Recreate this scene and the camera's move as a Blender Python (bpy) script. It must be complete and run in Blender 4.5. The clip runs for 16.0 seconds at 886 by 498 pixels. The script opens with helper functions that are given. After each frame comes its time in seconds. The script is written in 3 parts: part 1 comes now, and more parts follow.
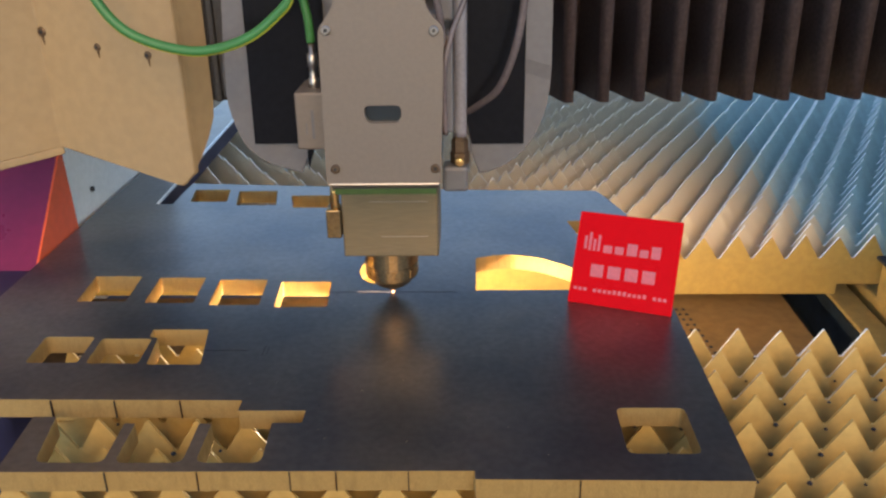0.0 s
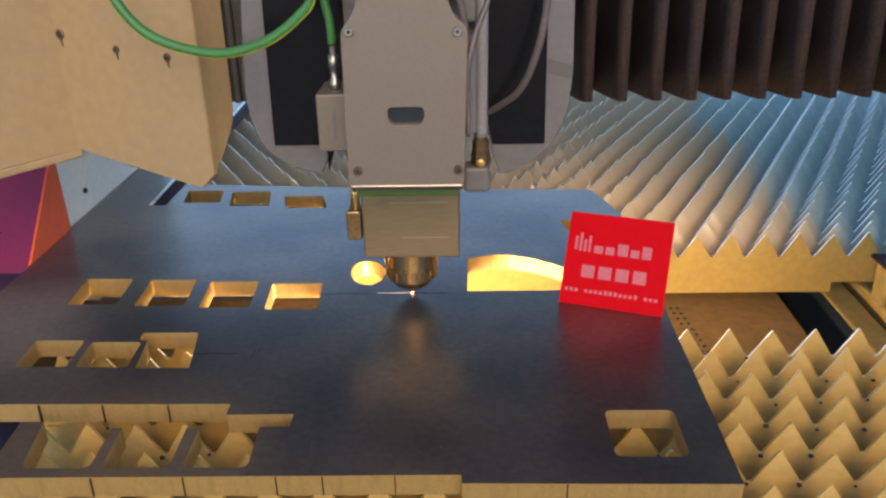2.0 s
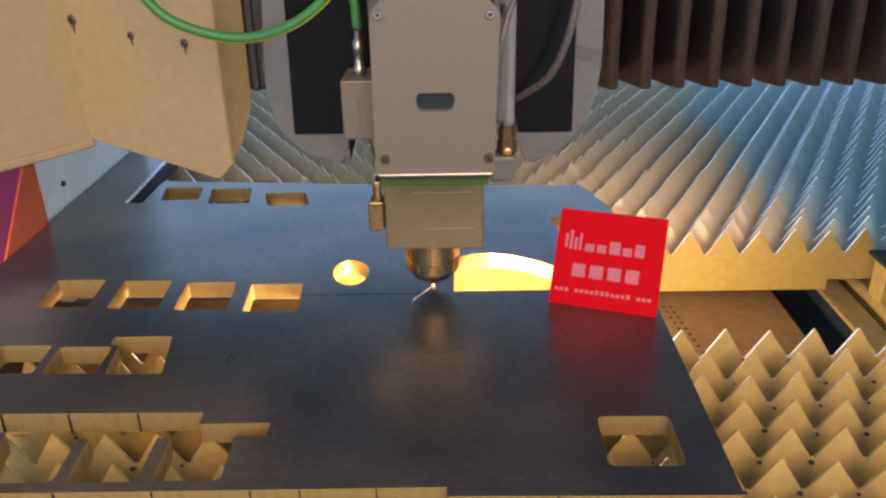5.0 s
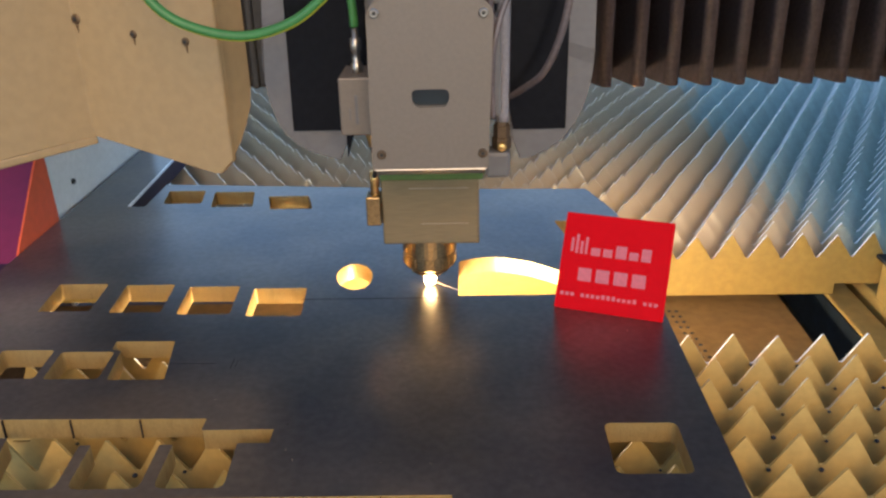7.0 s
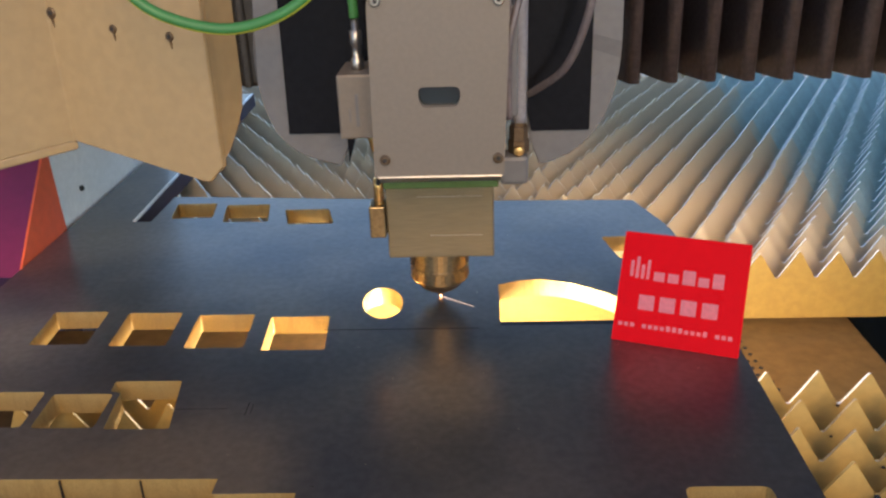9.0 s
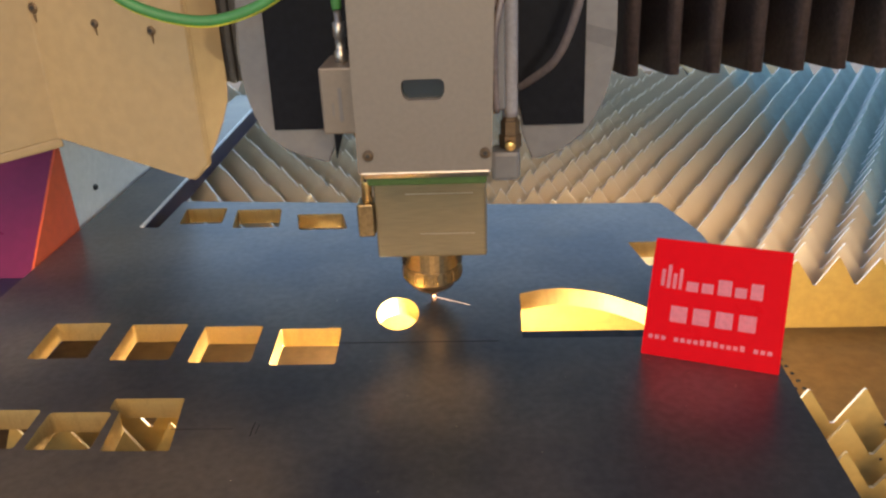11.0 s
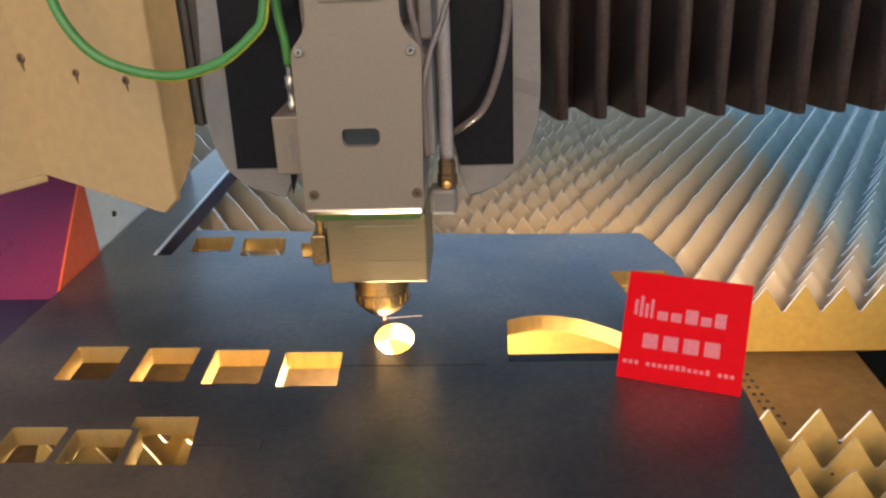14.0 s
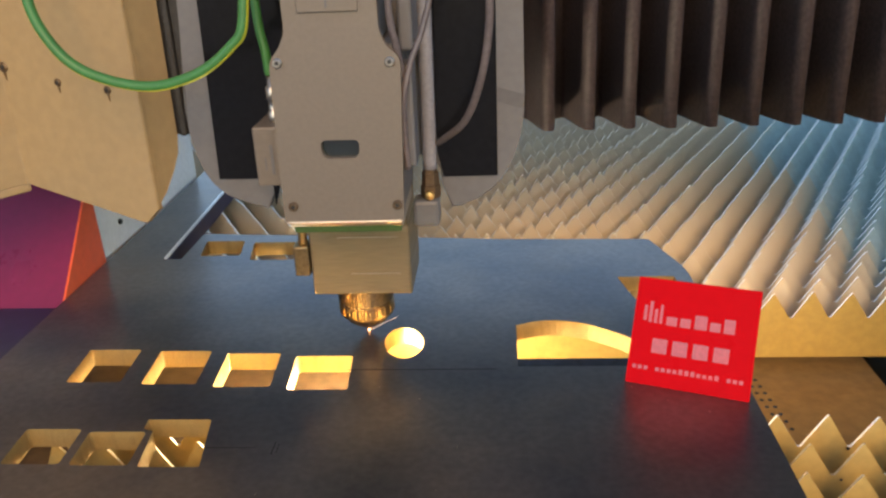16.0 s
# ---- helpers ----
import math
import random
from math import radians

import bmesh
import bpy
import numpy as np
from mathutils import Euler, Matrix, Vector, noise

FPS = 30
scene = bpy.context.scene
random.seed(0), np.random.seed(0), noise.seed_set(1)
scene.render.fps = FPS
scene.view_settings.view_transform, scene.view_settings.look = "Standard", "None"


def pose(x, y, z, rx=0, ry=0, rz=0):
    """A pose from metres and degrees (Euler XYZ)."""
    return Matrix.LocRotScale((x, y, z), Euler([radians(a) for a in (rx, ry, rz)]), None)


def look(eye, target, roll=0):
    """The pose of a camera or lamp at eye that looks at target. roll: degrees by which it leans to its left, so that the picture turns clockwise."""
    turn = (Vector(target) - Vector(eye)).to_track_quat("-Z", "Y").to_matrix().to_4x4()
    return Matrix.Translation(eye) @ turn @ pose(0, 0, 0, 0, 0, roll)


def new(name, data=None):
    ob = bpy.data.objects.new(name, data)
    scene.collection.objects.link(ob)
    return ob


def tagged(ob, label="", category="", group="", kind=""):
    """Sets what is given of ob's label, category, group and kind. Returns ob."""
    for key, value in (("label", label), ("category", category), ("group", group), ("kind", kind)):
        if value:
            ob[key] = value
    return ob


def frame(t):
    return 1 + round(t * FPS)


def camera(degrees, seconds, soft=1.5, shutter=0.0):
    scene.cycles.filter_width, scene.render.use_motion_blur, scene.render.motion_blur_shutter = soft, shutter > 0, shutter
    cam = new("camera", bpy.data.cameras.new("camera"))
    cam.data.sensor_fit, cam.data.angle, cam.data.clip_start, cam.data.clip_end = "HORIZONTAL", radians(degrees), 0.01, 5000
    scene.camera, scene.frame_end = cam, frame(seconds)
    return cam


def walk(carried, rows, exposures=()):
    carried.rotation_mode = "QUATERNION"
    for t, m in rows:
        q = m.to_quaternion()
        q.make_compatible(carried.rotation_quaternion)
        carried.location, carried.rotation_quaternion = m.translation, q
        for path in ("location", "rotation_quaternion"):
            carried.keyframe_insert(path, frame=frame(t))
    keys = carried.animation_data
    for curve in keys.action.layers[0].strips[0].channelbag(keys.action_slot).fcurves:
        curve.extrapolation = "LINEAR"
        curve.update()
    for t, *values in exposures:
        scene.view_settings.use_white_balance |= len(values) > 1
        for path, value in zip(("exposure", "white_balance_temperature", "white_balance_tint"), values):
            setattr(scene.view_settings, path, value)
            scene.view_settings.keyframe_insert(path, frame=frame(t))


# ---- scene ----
cam = camera(55.7, 16.0, soft=2.4)

PATH = [
    (0, (0.059, -0.596, 0.309), (-0.008, 1.238, -0.487), -1.1),
    (0.5, (0.063, -0.595, 0.311), (-0.013, 1.236, -0.491), -1.4),
    (1, (0.069, -0.593, 0.311), (-0.012, 1.238, -0.491), -1.6),
    (1.5, (0.07, -0.592, 0.314), (-0.011, 1.236, -0.493), -1.6),
    (2, (0.069, -0.592, 0.312), (-0.005, 1.237, -0.493), -1.5),
    (2.5, (0.07, -0.583, 0.307), (0.001, 1.246, -0.499), -1.4),
    (3, (0.07, -0.573, 0.302), (0.008, 1.256, -0.506), -1.3),
    (3.5, (0.068, -0.569, 0.302), (0.013, 1.258, -0.51), -1.3),
    (4, (0.07, -0.568, 0.302), (0.019, 1.258, -0.512), -1.3),
    (6.5, (0.072, -0.565, 0.305), (0.022, 1.261, -0.509), -1.6),
    (7, (0.07, -0.562, 0.302), (0.014, 1.267, -0.506), -1.5),
    (7.5, (0.065, -0.552, 0.304), (-0.005, 1.276, -0.505), -1.7),
    (8, (0.059, -0.537, 0.302), (-0.021, 1.292, -0.504), -1.9),
    (8.5, (0.049, -0.51, 0.294), (-0.033, 1.319, -0.512), -2.0),
    (11, (0.048, -0.454, 0.278), (-0.083, 1.373, -0.525), -2.8),
    (11.5, (0.045, -0.456, 0.281), (-0.097, 1.372, -0.517), -3.0),
    (12, (0.044, -0.456, 0.283), (-0.096, 1.375, -0.509), -3.0),
    (12.5, (0.049, -0.459, 0.283), (-0.089, 1.379, -0.494), -2.9),
    (13, (0.05, -0.465, 0.294), (-0.08, 1.372, -0.488), -2.7),
    (13.5, (0.054, -0.48, 0.305), (-0.074, 1.36, -0.466), -2.7),
    (14, (0.056, -0.496, 0.308), (-0.072, 1.347, -0.46), -2.6),
    (14.5, (0.056, -0.497, 0.309), (-0.082, 1.347, -0.453), -2.7),
    (15, (0.056, -0.498, 0.31), (-0.088, 1.345, -0.453), -2.8),
    (15.5, (0.052, -0.5, 0.308), (-0.085, 1.348, -0.443), -2.6),
    (16, (0.052, -0.5, 0.31), (-0.086, 1.346, -0.447), -2.5),
]
walk(cam, [(t, look(e, g, r)) for t, e, g, r in PATH],
     exposures=((0.0, 1.05, 6600, 11), (6.5, 1.01, 6600, 11), (7.0, 0.94, 6450, 10), (7.5, 0.98, 6450, 10), (8.5, 1.02, 6450, 10), (11.0, 1.06, 7150, 10), (16.0, 1.10, 7250, 10)))

# ---------------------------------------------------------------- world and light
world = bpy.data.worlds.new("world")
scene.world = world
world.use_nodes = True
wn = world.node_tree
sky = wn.nodes.new("ShaderNodeTexSky")
sky.sky_type = "NISHITA"
sky.sun_disc = False
SUN_EL, SUN_AZ = 31.0, 172.0          # azimuth clockwise from +y: the low sun stands in front of the machine
sky.sun_elevation = radians(SUN_EL)
sky.sun_rotation = radians(SUN_AZ)
sky.ozone_density = 1.6
sky.dust_density = 0.3
wn.links.new(sky.outputs["Color"], wn.nodes["Background"].inputs["Color"])
wn.nodes["Background"].inputs["Strength"].default_value = 0.128

sun_data = bpy.data.lights.new("sun", "SUN")
sun_data.energy = 0.98
sun_data.angle = radians(30)
sun_data.color = (1.0, 0.60, 0.23)
sun = new("sun", sun_data)
sun_dir = Vector((math.sin(radians(SUN_AZ)) * math.cos(radians(SUN_EL)),
                  math.cos(radians(SUN_AZ)) * math.cos(radians(SUN_EL)), math.sin(radians(SUN_EL))))
sun.matrix_world = look(sun_dir * 6, (0, 0, 0))


# ---------------------------------------------------------------- materials
def mat(name, base, rough=0.5, metal=0.0, var=0.15, scale=40.0, bump=0.15, second=None, stain=0.35,
        stretch=(1, 1, 1), rvar=0.15, spec=0.5, per_object=0.0):
    """Principled surface with fine grain, broad stains, uneven gloss and relief."""
    m = bpy.data.materials.new(name)
    m.use_nodes = True
    nt = m.node_tree
    n, l = nt.nodes, nt.links
    p = n["Principled BSDF"]
    tc = n.new("ShaderNodeTexCoord")
    mp = n.new("ShaderNodeMapping")
    mp.inputs["Scale"].default_value = stretch
    l.new(tc.outputs["Object"], mp.inputs["Vector"])
    fine = n.new("ShaderNodeTexNoise")
    fine.inputs["Scale"].default_value = scale * 6
    fine.inputs["Detail"].default_value = 6
    broad = n.new("ShaderNodeTexNoise")
    broad.inputs["Scale"].default_value = scale * 0.5
    broad.inputs["Detail"].default_value = 5
    broad.inputs["Roughness"].default_value = 0.65
    for t in (fine, broad):
        l.new(mp.outputs["Vector"], t.inputs["Vector"])
    ramp = n.new("ShaderNodeValToRGB")
    a = [c * (1 - var) for c in base]
    b = [min(1, c * (1 + var)) for c in base]
    ramp.color_ramp.elements[0].color = (*a, 1)
    ramp.color_ramp.elements[1].color = (*b, 1)
    ramp.color_ramp.elements[0].position, ramp.color_ramp.elements[1].position = 0.35, 0.65
    l.new(fine.outputs["Fac"], ramp.inputs["Fac"])
    col = ramp.outputs["Color"]
    mixn = n.new("ShaderNodeMix")
    mixn.data_type = "RGBA"
    r2 = n.new("ShaderNodeValToRGB")
    r2.color_ramp.elements[0].position, r2.color_ramp.elements[1].position = 0.5, 0.72
    r2.color_ramp.elements[1].color = (stain, stain, stain, 1)
    r2.color_ramp.elements[0].color = (0, 0, 0, 1)
    l.new(broad.outputs["Fac"], r2.inputs["Fac"])
    l.new(r2.outputs["Color"], mixn.inputs["Factor"])
    l.new(col, mixn.inputs[6])
    mixn.inputs[7].default_value = (*(second or [c * 0.6 for c in base]), 1)
    col = mixn.outputs[2]
    if per_object:
        info = n.new("ShaderNodeObjectInfo")
        hsv = n.new("ShaderNodeHueSaturation")
        rng = n.new("ShaderNodeMapRange")
        rng.inputs["To Min"].default_value, rng.inputs["To Max"].default_value = 1 - per_object, 1 + per_object
        l.new(info.outputs["Random"], rng.inputs["Value"])
        l.new(rng.outputs["Result"], hsv.inputs["Value"])
        l.new(col, hsv.inputs["Color"])
        col = hsv.outputs["Color"]
    l.new(col, p.inputs["Base Color"])
    rr = n.new("ShaderNodeMapRange")
    rr.inputs["To Min"].default_value, rr.inputs["To Max"].default_value = max(0.03, rough - rvar), min(1, rough + rvar)
    l.new(broad.outputs["Fac"], rr.inputs["Value"])
    l.new(rr.outputs["Result"], p.inputs["Roughness"])
    p.inputs["Metallic"].default_value = metal
    p.inputs["Specular IOR Level"].default_value = spec
    if bump:
        bp = n.new("ShaderNodeBump")
        bp.inputs["Strength"].default_value = bump
        bp.inputs["Distance"].default_value = 0.0006
        l.new(fine.outputs["Fac"], bp.inputs["Height"])
        l.new(bp.outputs["Normal"], p.inputs["Normal"])
    return m


def glow(name, color, strength):
    m = bpy.data.materials.new(name)
    m.use_nodes = True
    p = m.node_tree.nodes["Principled BSDF"]
    p.inputs["Base Color"].default_value = (*color, 1)
    p.inputs["Emission Color"].default_value = (*color, 1)
    p.inputs["Emission Strength"].default_value = strength
    return m


M_plate = mat("mill_scale_steel", (0.180, 0.177, 0.183), 0.305, 0.86, 0.10, 30, 0.05, (0.178, 0.156, 0.140), 0.40, rvar=0.05)


def dirty_plate(m):
    """Adds broad smears and fine directional scratches to the gloss and tone of the sheet."""
    nt = m.node_tree
    n, l = nt.nodes, nt.links
    p = n["Principled BSDF"]
    tc = n.new("ShaderNodeTexCoord")
    mp = n.new("ShaderNodeMapping")
    mp.inputs["Scale"].default_value = (3, 26, 3)
    mp.inputs["Rotation"].default_value = (0, 0, 0.25)
    l.new(tc.outputs["Object"], mp.inputs["Vector"])
    sm = n.new("ShaderNodeTexNoise")
    sm.inputs["Scale"].default_value = 2.2
    sm.inputs["Detail"].default_value = 7
    sm.inputs["Roughness"].default_value = 0.7
    l.new(mp.outputs["Vector"], sm.inputs["Vector"])
    cl = n.new("ShaderNodeTexNoise")
    cl.inputs["Scale"].default_value = 9
    cl.inputs["Detail"].default_value = 4
    l.new(tc.outputs["Object"], cl.inputs["Vector"])
    old_r = p.inputs["Roughness"].links[0].from_socket
    add = n.new("ShaderNodeMath")
    add.operation = "MULTIPLY_ADD"
    l.new(sm.outputs["Fac"], add.inputs[0])
    add.inputs[1].default_value = 0.10
    l.new(old_r, add.inputs[2])
    sub = n.new("ShaderNodeMath")
    sub.operation = "SUBTRACT"
    l.new(add.outputs[0], sub.inputs[0])
    sub.inputs[1].default_value = 0.05
    l.new(sub.outputs[0], p.inputs["Roughness"])
    old_c = p.inputs["Base Color"].links[0].from_socket
    ramp = n.new("ShaderNodeValToRGB")
    ramp.color_ramp.elements[0].position, ramp.color_ramp.elements[1].position = 0.36, 0.66
    ramp.color_ramp.elements[0].color = (0.72, 0.74, 0.80, 1)
    ramp.color_ramp.elements[1].color = (1.30, 1.18, 1.06, 1)
    l.new(cl.outputs["Fac"], ramp.inputs["Fac"])
    mul = n.new("ShaderNodeMix")
    mul.data_type, mul.blend_type = "RGBA", "MULTIPLY"
    mul.inputs["Factor"].default_value = 1.0
    l.new(old_c, mul.inputs[6])
    l.new(ramp.outputs["Color"], mul.inputs[7])
    l.new(mul.outputs[2], p.inputs["Base Color"])


dirty_plate(M_plate)
M_cut = mat("cut_steel_edge", (0.44, 0.305, 0.118), 0.42, 0.40, 0.10, 40, 0.35, (0.30, 0.200, 0.075), 0.60, stretch=(8.0, 8.0, 2.0))
# Base colour is the blue-grey of the bed's shaded side.
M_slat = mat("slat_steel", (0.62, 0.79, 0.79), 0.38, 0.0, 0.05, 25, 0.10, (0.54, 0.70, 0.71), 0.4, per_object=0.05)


def tint_bed(m, warm_tint, edge, blur):
    """Tints the bed pale brown as warm light; past the ragged edge, shade blue stays."""
    nt = m.node_tree
    n, l = nt.nodes, nt.links
    p = n["Principled BSDF"]
    tc = n.new("ShaderNodeTexCoord")
    sep = n.new("ShaderNodeSeparateXYZ")
    l.new(tc.outputs["Object"], sep.inputs[0])
    rag = n.new("ShaderNodeTexNoise")
    rag.inputs["Scale"].default_value = 7
    rag.inputs["Detail"].default_value = 5
    l.new(tc.outputs["Object"], rag.inputs["Vector"])
    add = n.new("ShaderNodeMath")
    add.operation = "MULTIPLY_ADD"
    l.new(rag.outputs["Fac"], add.inputs[0])
    add.inputs[1].default_value = 0.16
    l.new(sep.outputs["X"], add.inputs[2])
    fall = n.new("ShaderNodeMapRange")
    fall.interpolation_type = "SMOOTHSTEP"
    fall.inputs["From Min"].default_value, fall.inputs["From Max"].default_value = edge + 0.08 - blur, edge + 0.08 + blur
    fall.inputs["To Min"].default_value, fall.inputs["To Max"].default_value = 0.96, 0.0
    l.new(add.outputs[0], fall.inputs["Value"])
    tone_mix = n.new("ShaderNodeMix")
    tone_mix.data_type = "RGBA"
    l.new(fall.outputs["Result"], tone_mix.inputs["Factor"])
    l.new(p.inputs["Base Color"].links[0].from_socket, tone_mix.inputs[6])
    tone_mix.inputs[7].default_value = (*warm_tint, 1)
    l.new(tone_mix.outputs[2], p.inputs["Base Color"])


tint_bed(M_slat, (0.80, 0.67, 0.49), 0.425, 0.030)
# Golden light is put into these two slat colours; the far slats stay pale.
M_slat_gold = mat('gold_lit_slat_steel', (0.52, 0.350, 0.098), 0.5, 0.0, 0.07, 25, 0.12, (0.46, 0.305, 0.082), 0.4, per_object=0.05)
M_slat_front = mat('dull_gold_lit_slat_steel', (0.55, 0.385, 0.130), 0.5, 0.0, 0.07, 25, 0.12, (0.49, 0.335, 0.108), 0.4, per_object=0.05)
# Sky glints on the worn tooth edges are put into these paler colours.
M_edge = mat('pale_edge_steel', (0.94, 0.95, 0.95), 0.32, 0.3, 0.05, 60, 0.1, (0.6, 0.52, 0.40), 0.4)
M_edge_dull = mat('dull_pale_edge_steel', (0.66, 0.56, 0.36), 0.42, 0.2, 0.08, 60, 0.1, (0.45, 0.33, 0.16), 0.6)
M_cream = mat("cream_paint", (0.360, 0.260, 0.135), 0.5, 0.0, 0.05, 20, 0.05, (0.335, 0.240, 0.128), 0.3)
M_cover = mat("anodised_cover", (0.188, 0.160, 0.131), 0.45, 0.25, 0.04, 60, 0.06, (0.195, 0.158, 0.125), 0.3, rvar=0.06)
M_block = mat("brushed_block", (0.210, 0.164, 0.094), 0.46, 0.45, 0.10, 40, 0.10, (0.15, 0.128, 0.09), 0.3, stretch=(0.3, 0.3, 6))
M_grey = mat("grey_painted_plate", (0.14, 0.14, 0.146), 0.5, 0.1, 0.05, 30, 0.06, (0.133, 0.13, 0.126), 0.3)
M_dark = mat("black_acrylic", (0.0070, 0.0075, 0.0095), 0.16, 0.0, 0.2, 30, 0.02, (0.0110, 0.0105, 0.0110), 0.3, spec=0.22, rvar=0.05)
M_window = mat("dark_sight_glass", (0.012, 0.020, 0.023), 0.16, 0.0, 0.1, 30, 0.0, spec=0.9)
M_bellow = mat("black_bellows_cloth", (0.058, 0.044, 0.045), 0.5, 0.0, 0.3, 50, 0.3, (0.084, 0.058, 0.050), 0.5, spec=0.3)
M_card = mat("red_acrylic", (0.53, 0.0035, 0.0085), 0.30, 0.0, 0.03, 20, 0.01, (0.60, 0.002, 0.007), 0.25, spec=0.04)
M_ink = mat("pale_print", (0.50, 0.115, 0.145), 0.4, 0.0, 0.10, 60, 0.02, (0.62, 0.09, 0.11), 0.9)
# Light put into one red paint: sky-tinted crimson shell, sunlit orange flank.
M_red_sky = mat('red_paint_sky_tint', (0.21, 0.0130, 0.0600), 0.30, 0.0, 0.05, 20, 0.03, (0.186, 0.016, 0.0665), 0.3)
M_red_sunlit = mat('red_paint_sunlit', (0.825, 0.113, 0.0266), 0.35, 0.0, 0.05, 20, 0.03, (0.665, 0.0665, 0.0266), 0.3)
M_navy = mat("navy_paint", (0.020, 0.022, 0.070), 0.35, 0.0, 0.1, 20, 0.03)
M_white = mat("white_paint", (0.9, 0.9, 0.9), 0.45, 0.0, 0.04, 25, 0.04, (0.665, 0.665, 0.665), 0.3)
M_brass = mat("brass", (0.692, 0.452, 0.173), 0.30, 1.0, 0.12, 60, 0.06, (0.599, 0.372, 0.133), 0.4)
M_nozzle = mat('tarnished_brass', (0.31, 0.22, 0.11), 0.32, 0.95, 0.18, 60, 0.08, (0.26, 0.17, 0.08), 0.6)
M_bronze = mat('dull_bronze', (0.146, 0.0998, 0.0599), 0.4, 0.6, 0.15, 60, 0.06)
M_chrome = mat("bright_steel", (0.452, 0.432, 0.399), 0.36, 1.0, 0.1, 60, 0.05)
M_lip = mat("satin_steel_lip", (0.50, 0.46, 0.40), 0.50, 1.0, 0.08, 60, 0.04)
M_black = mat("black_rubber", (0.0266, 0.0266, 0.0266), 0.6, 0.0, 0.2, 60, 0.1)
M_hose = mat("translucent_hose", (0.113, 0.0958, 0.0984), 0.22, 0.0, 0.1, 60, 0.02, (0.346, 0.279, 0.266), 0.3)
M_hose_grey = mat("grey_hose", (0.253, 0.253, 0.279), 0.35, 0.0, 0.1, 60, 0.02)
M_green = mat("green_cable", (0.042, 0.19, 0.05), 0.42, 0.0, 0.05, 60, 0.02)
M_band = mat('olive_green_plastic', (0.048, 0.098, 0.022), 0.4, 0.0, 0.1, 40, 0.02)
M_yellow = mat("yellow_stripe", (0.559, 0.599, 0.0532), 0.42, 0.0, 0.05, 60, 0.02)
M_rust = mat("rusty_steel", (0.34, 0.205, 0.080), 0.6, 0.15, 0.12, 15, 0.25, (0.25, 0.14, 0.052), 0.5)
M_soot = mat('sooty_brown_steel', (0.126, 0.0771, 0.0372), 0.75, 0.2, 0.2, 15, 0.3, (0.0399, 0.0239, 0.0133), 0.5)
M_frame = mat("yellow_frame_paint", (0.52, 0.36, 0.12), 0.5, 0.0, 0.10, 15, 0.15, (0.33, 0.22, 0.10), 0.6)
# Shade of the gap beside the rail, given as a colour.
M_gap_dark = mat("gap_shade_blue", (0.010, 0.020, 0.030), 0.7, 0.0, 0.3, 12, 0.2)
M_pit = mat("sooty_steel", (0.0399, 0.0466, 0.0599), 0.7, 0.2, 0.3, 10, 0.2)
M_floor = mat("concrete", (0.28, 0.28, 0.28), 0.8, 0.0, 0.1, 4, 0.3)
M_wall = mat("pale_wall_paint", (0.50, 0.55, 0.60), 0.7, 0.0, 0.05, 3, 0.1)
M_kerf = mat("burnt_kerf", (0.012, 0.010, 0.010), 0.8, 0.0, 0.2, 60, 0.1)
M_hot = glow("white_hot_metal", (1.0, 0.88, 0.68), 560.0)
M_tip = glow("red_hot_point", (1.0, 0.45, 0.20), 9.0)
M_spark = glow("hot_sparks", (1.0, 0.55, 0.18), 60.0)
M_trail = glow("glowing_cut", (1.0, 0.72, 0.55), 0.6)
M_flame = glow("piercing_flame", (1.0, 0.62, 0.25), 30.0)


# ---------------------------------------------------------------- mesh helpers
def mesh_of(name, bm, material, smooth=False):
    bmesh.ops.recalc_face_normals(bm, faces=bm.faces)
    me = bpy.data.meshes.new(name)
    bm.to_mesh(me)
    bm.free()
    for m in (material if isinstance(material, (list, tuple)) else [material]):
        me.materials.append(m)
    if smooth:
        for p in me.polygons:
            p.use_smooth = True
    return me


def part(name, bm, material, parent=None, label="", smooth=False):
    ob = new(name, mesh_of(name, bm, material, smooth))
    if parent:
        ob.parent = parent
    if label:
        tagged(ob, label)
    return ob


def thing(name, label, category, group="", kind="", at=(0, 0, 0)):
    ob = new(name)
    ob.empty_display_size = 0.02
    ob.location = at
    return tagged(ob, label, category, group, kind)


def bevel(bm, r, seg=2):
    es = [e for e in bm.edges if len(e.link_faces) == 2 and e.calc_face_angle(0) > 0.5]
    if r > 0 and es:
        bmesh.ops.bevel(bm, geom=es, offset=r, segments=seg, profile=0.5, affect="EDGES", clamp_overlap=True)
    return bm


def box(x0, x1, y0, y1, z0, z1, r=0.0, seg=2, bm=None):
    b = bmesh.new()
    bmesh.ops.create_cube(b, size=1, matrix=Matrix.Translation(((x0 + x1) / 2, (y0 + y1) / 2, (z0 + z1) / 2))
                          @ Matrix.Diagonal((abs(x1 - x0), abs(y1 - y0), abs(z1 - z0), 1)))
    bevel(b, r, seg)
    return merge(bm, b)


def merge(bm, b):
    if bm is None:
        return b
    me = bpy.data.meshes.new("tmp")
    b.to_mesh(me)
    b.free()
    bm.from_mesh(me)
    bpy.data.meshes.remove(me)
    return bm


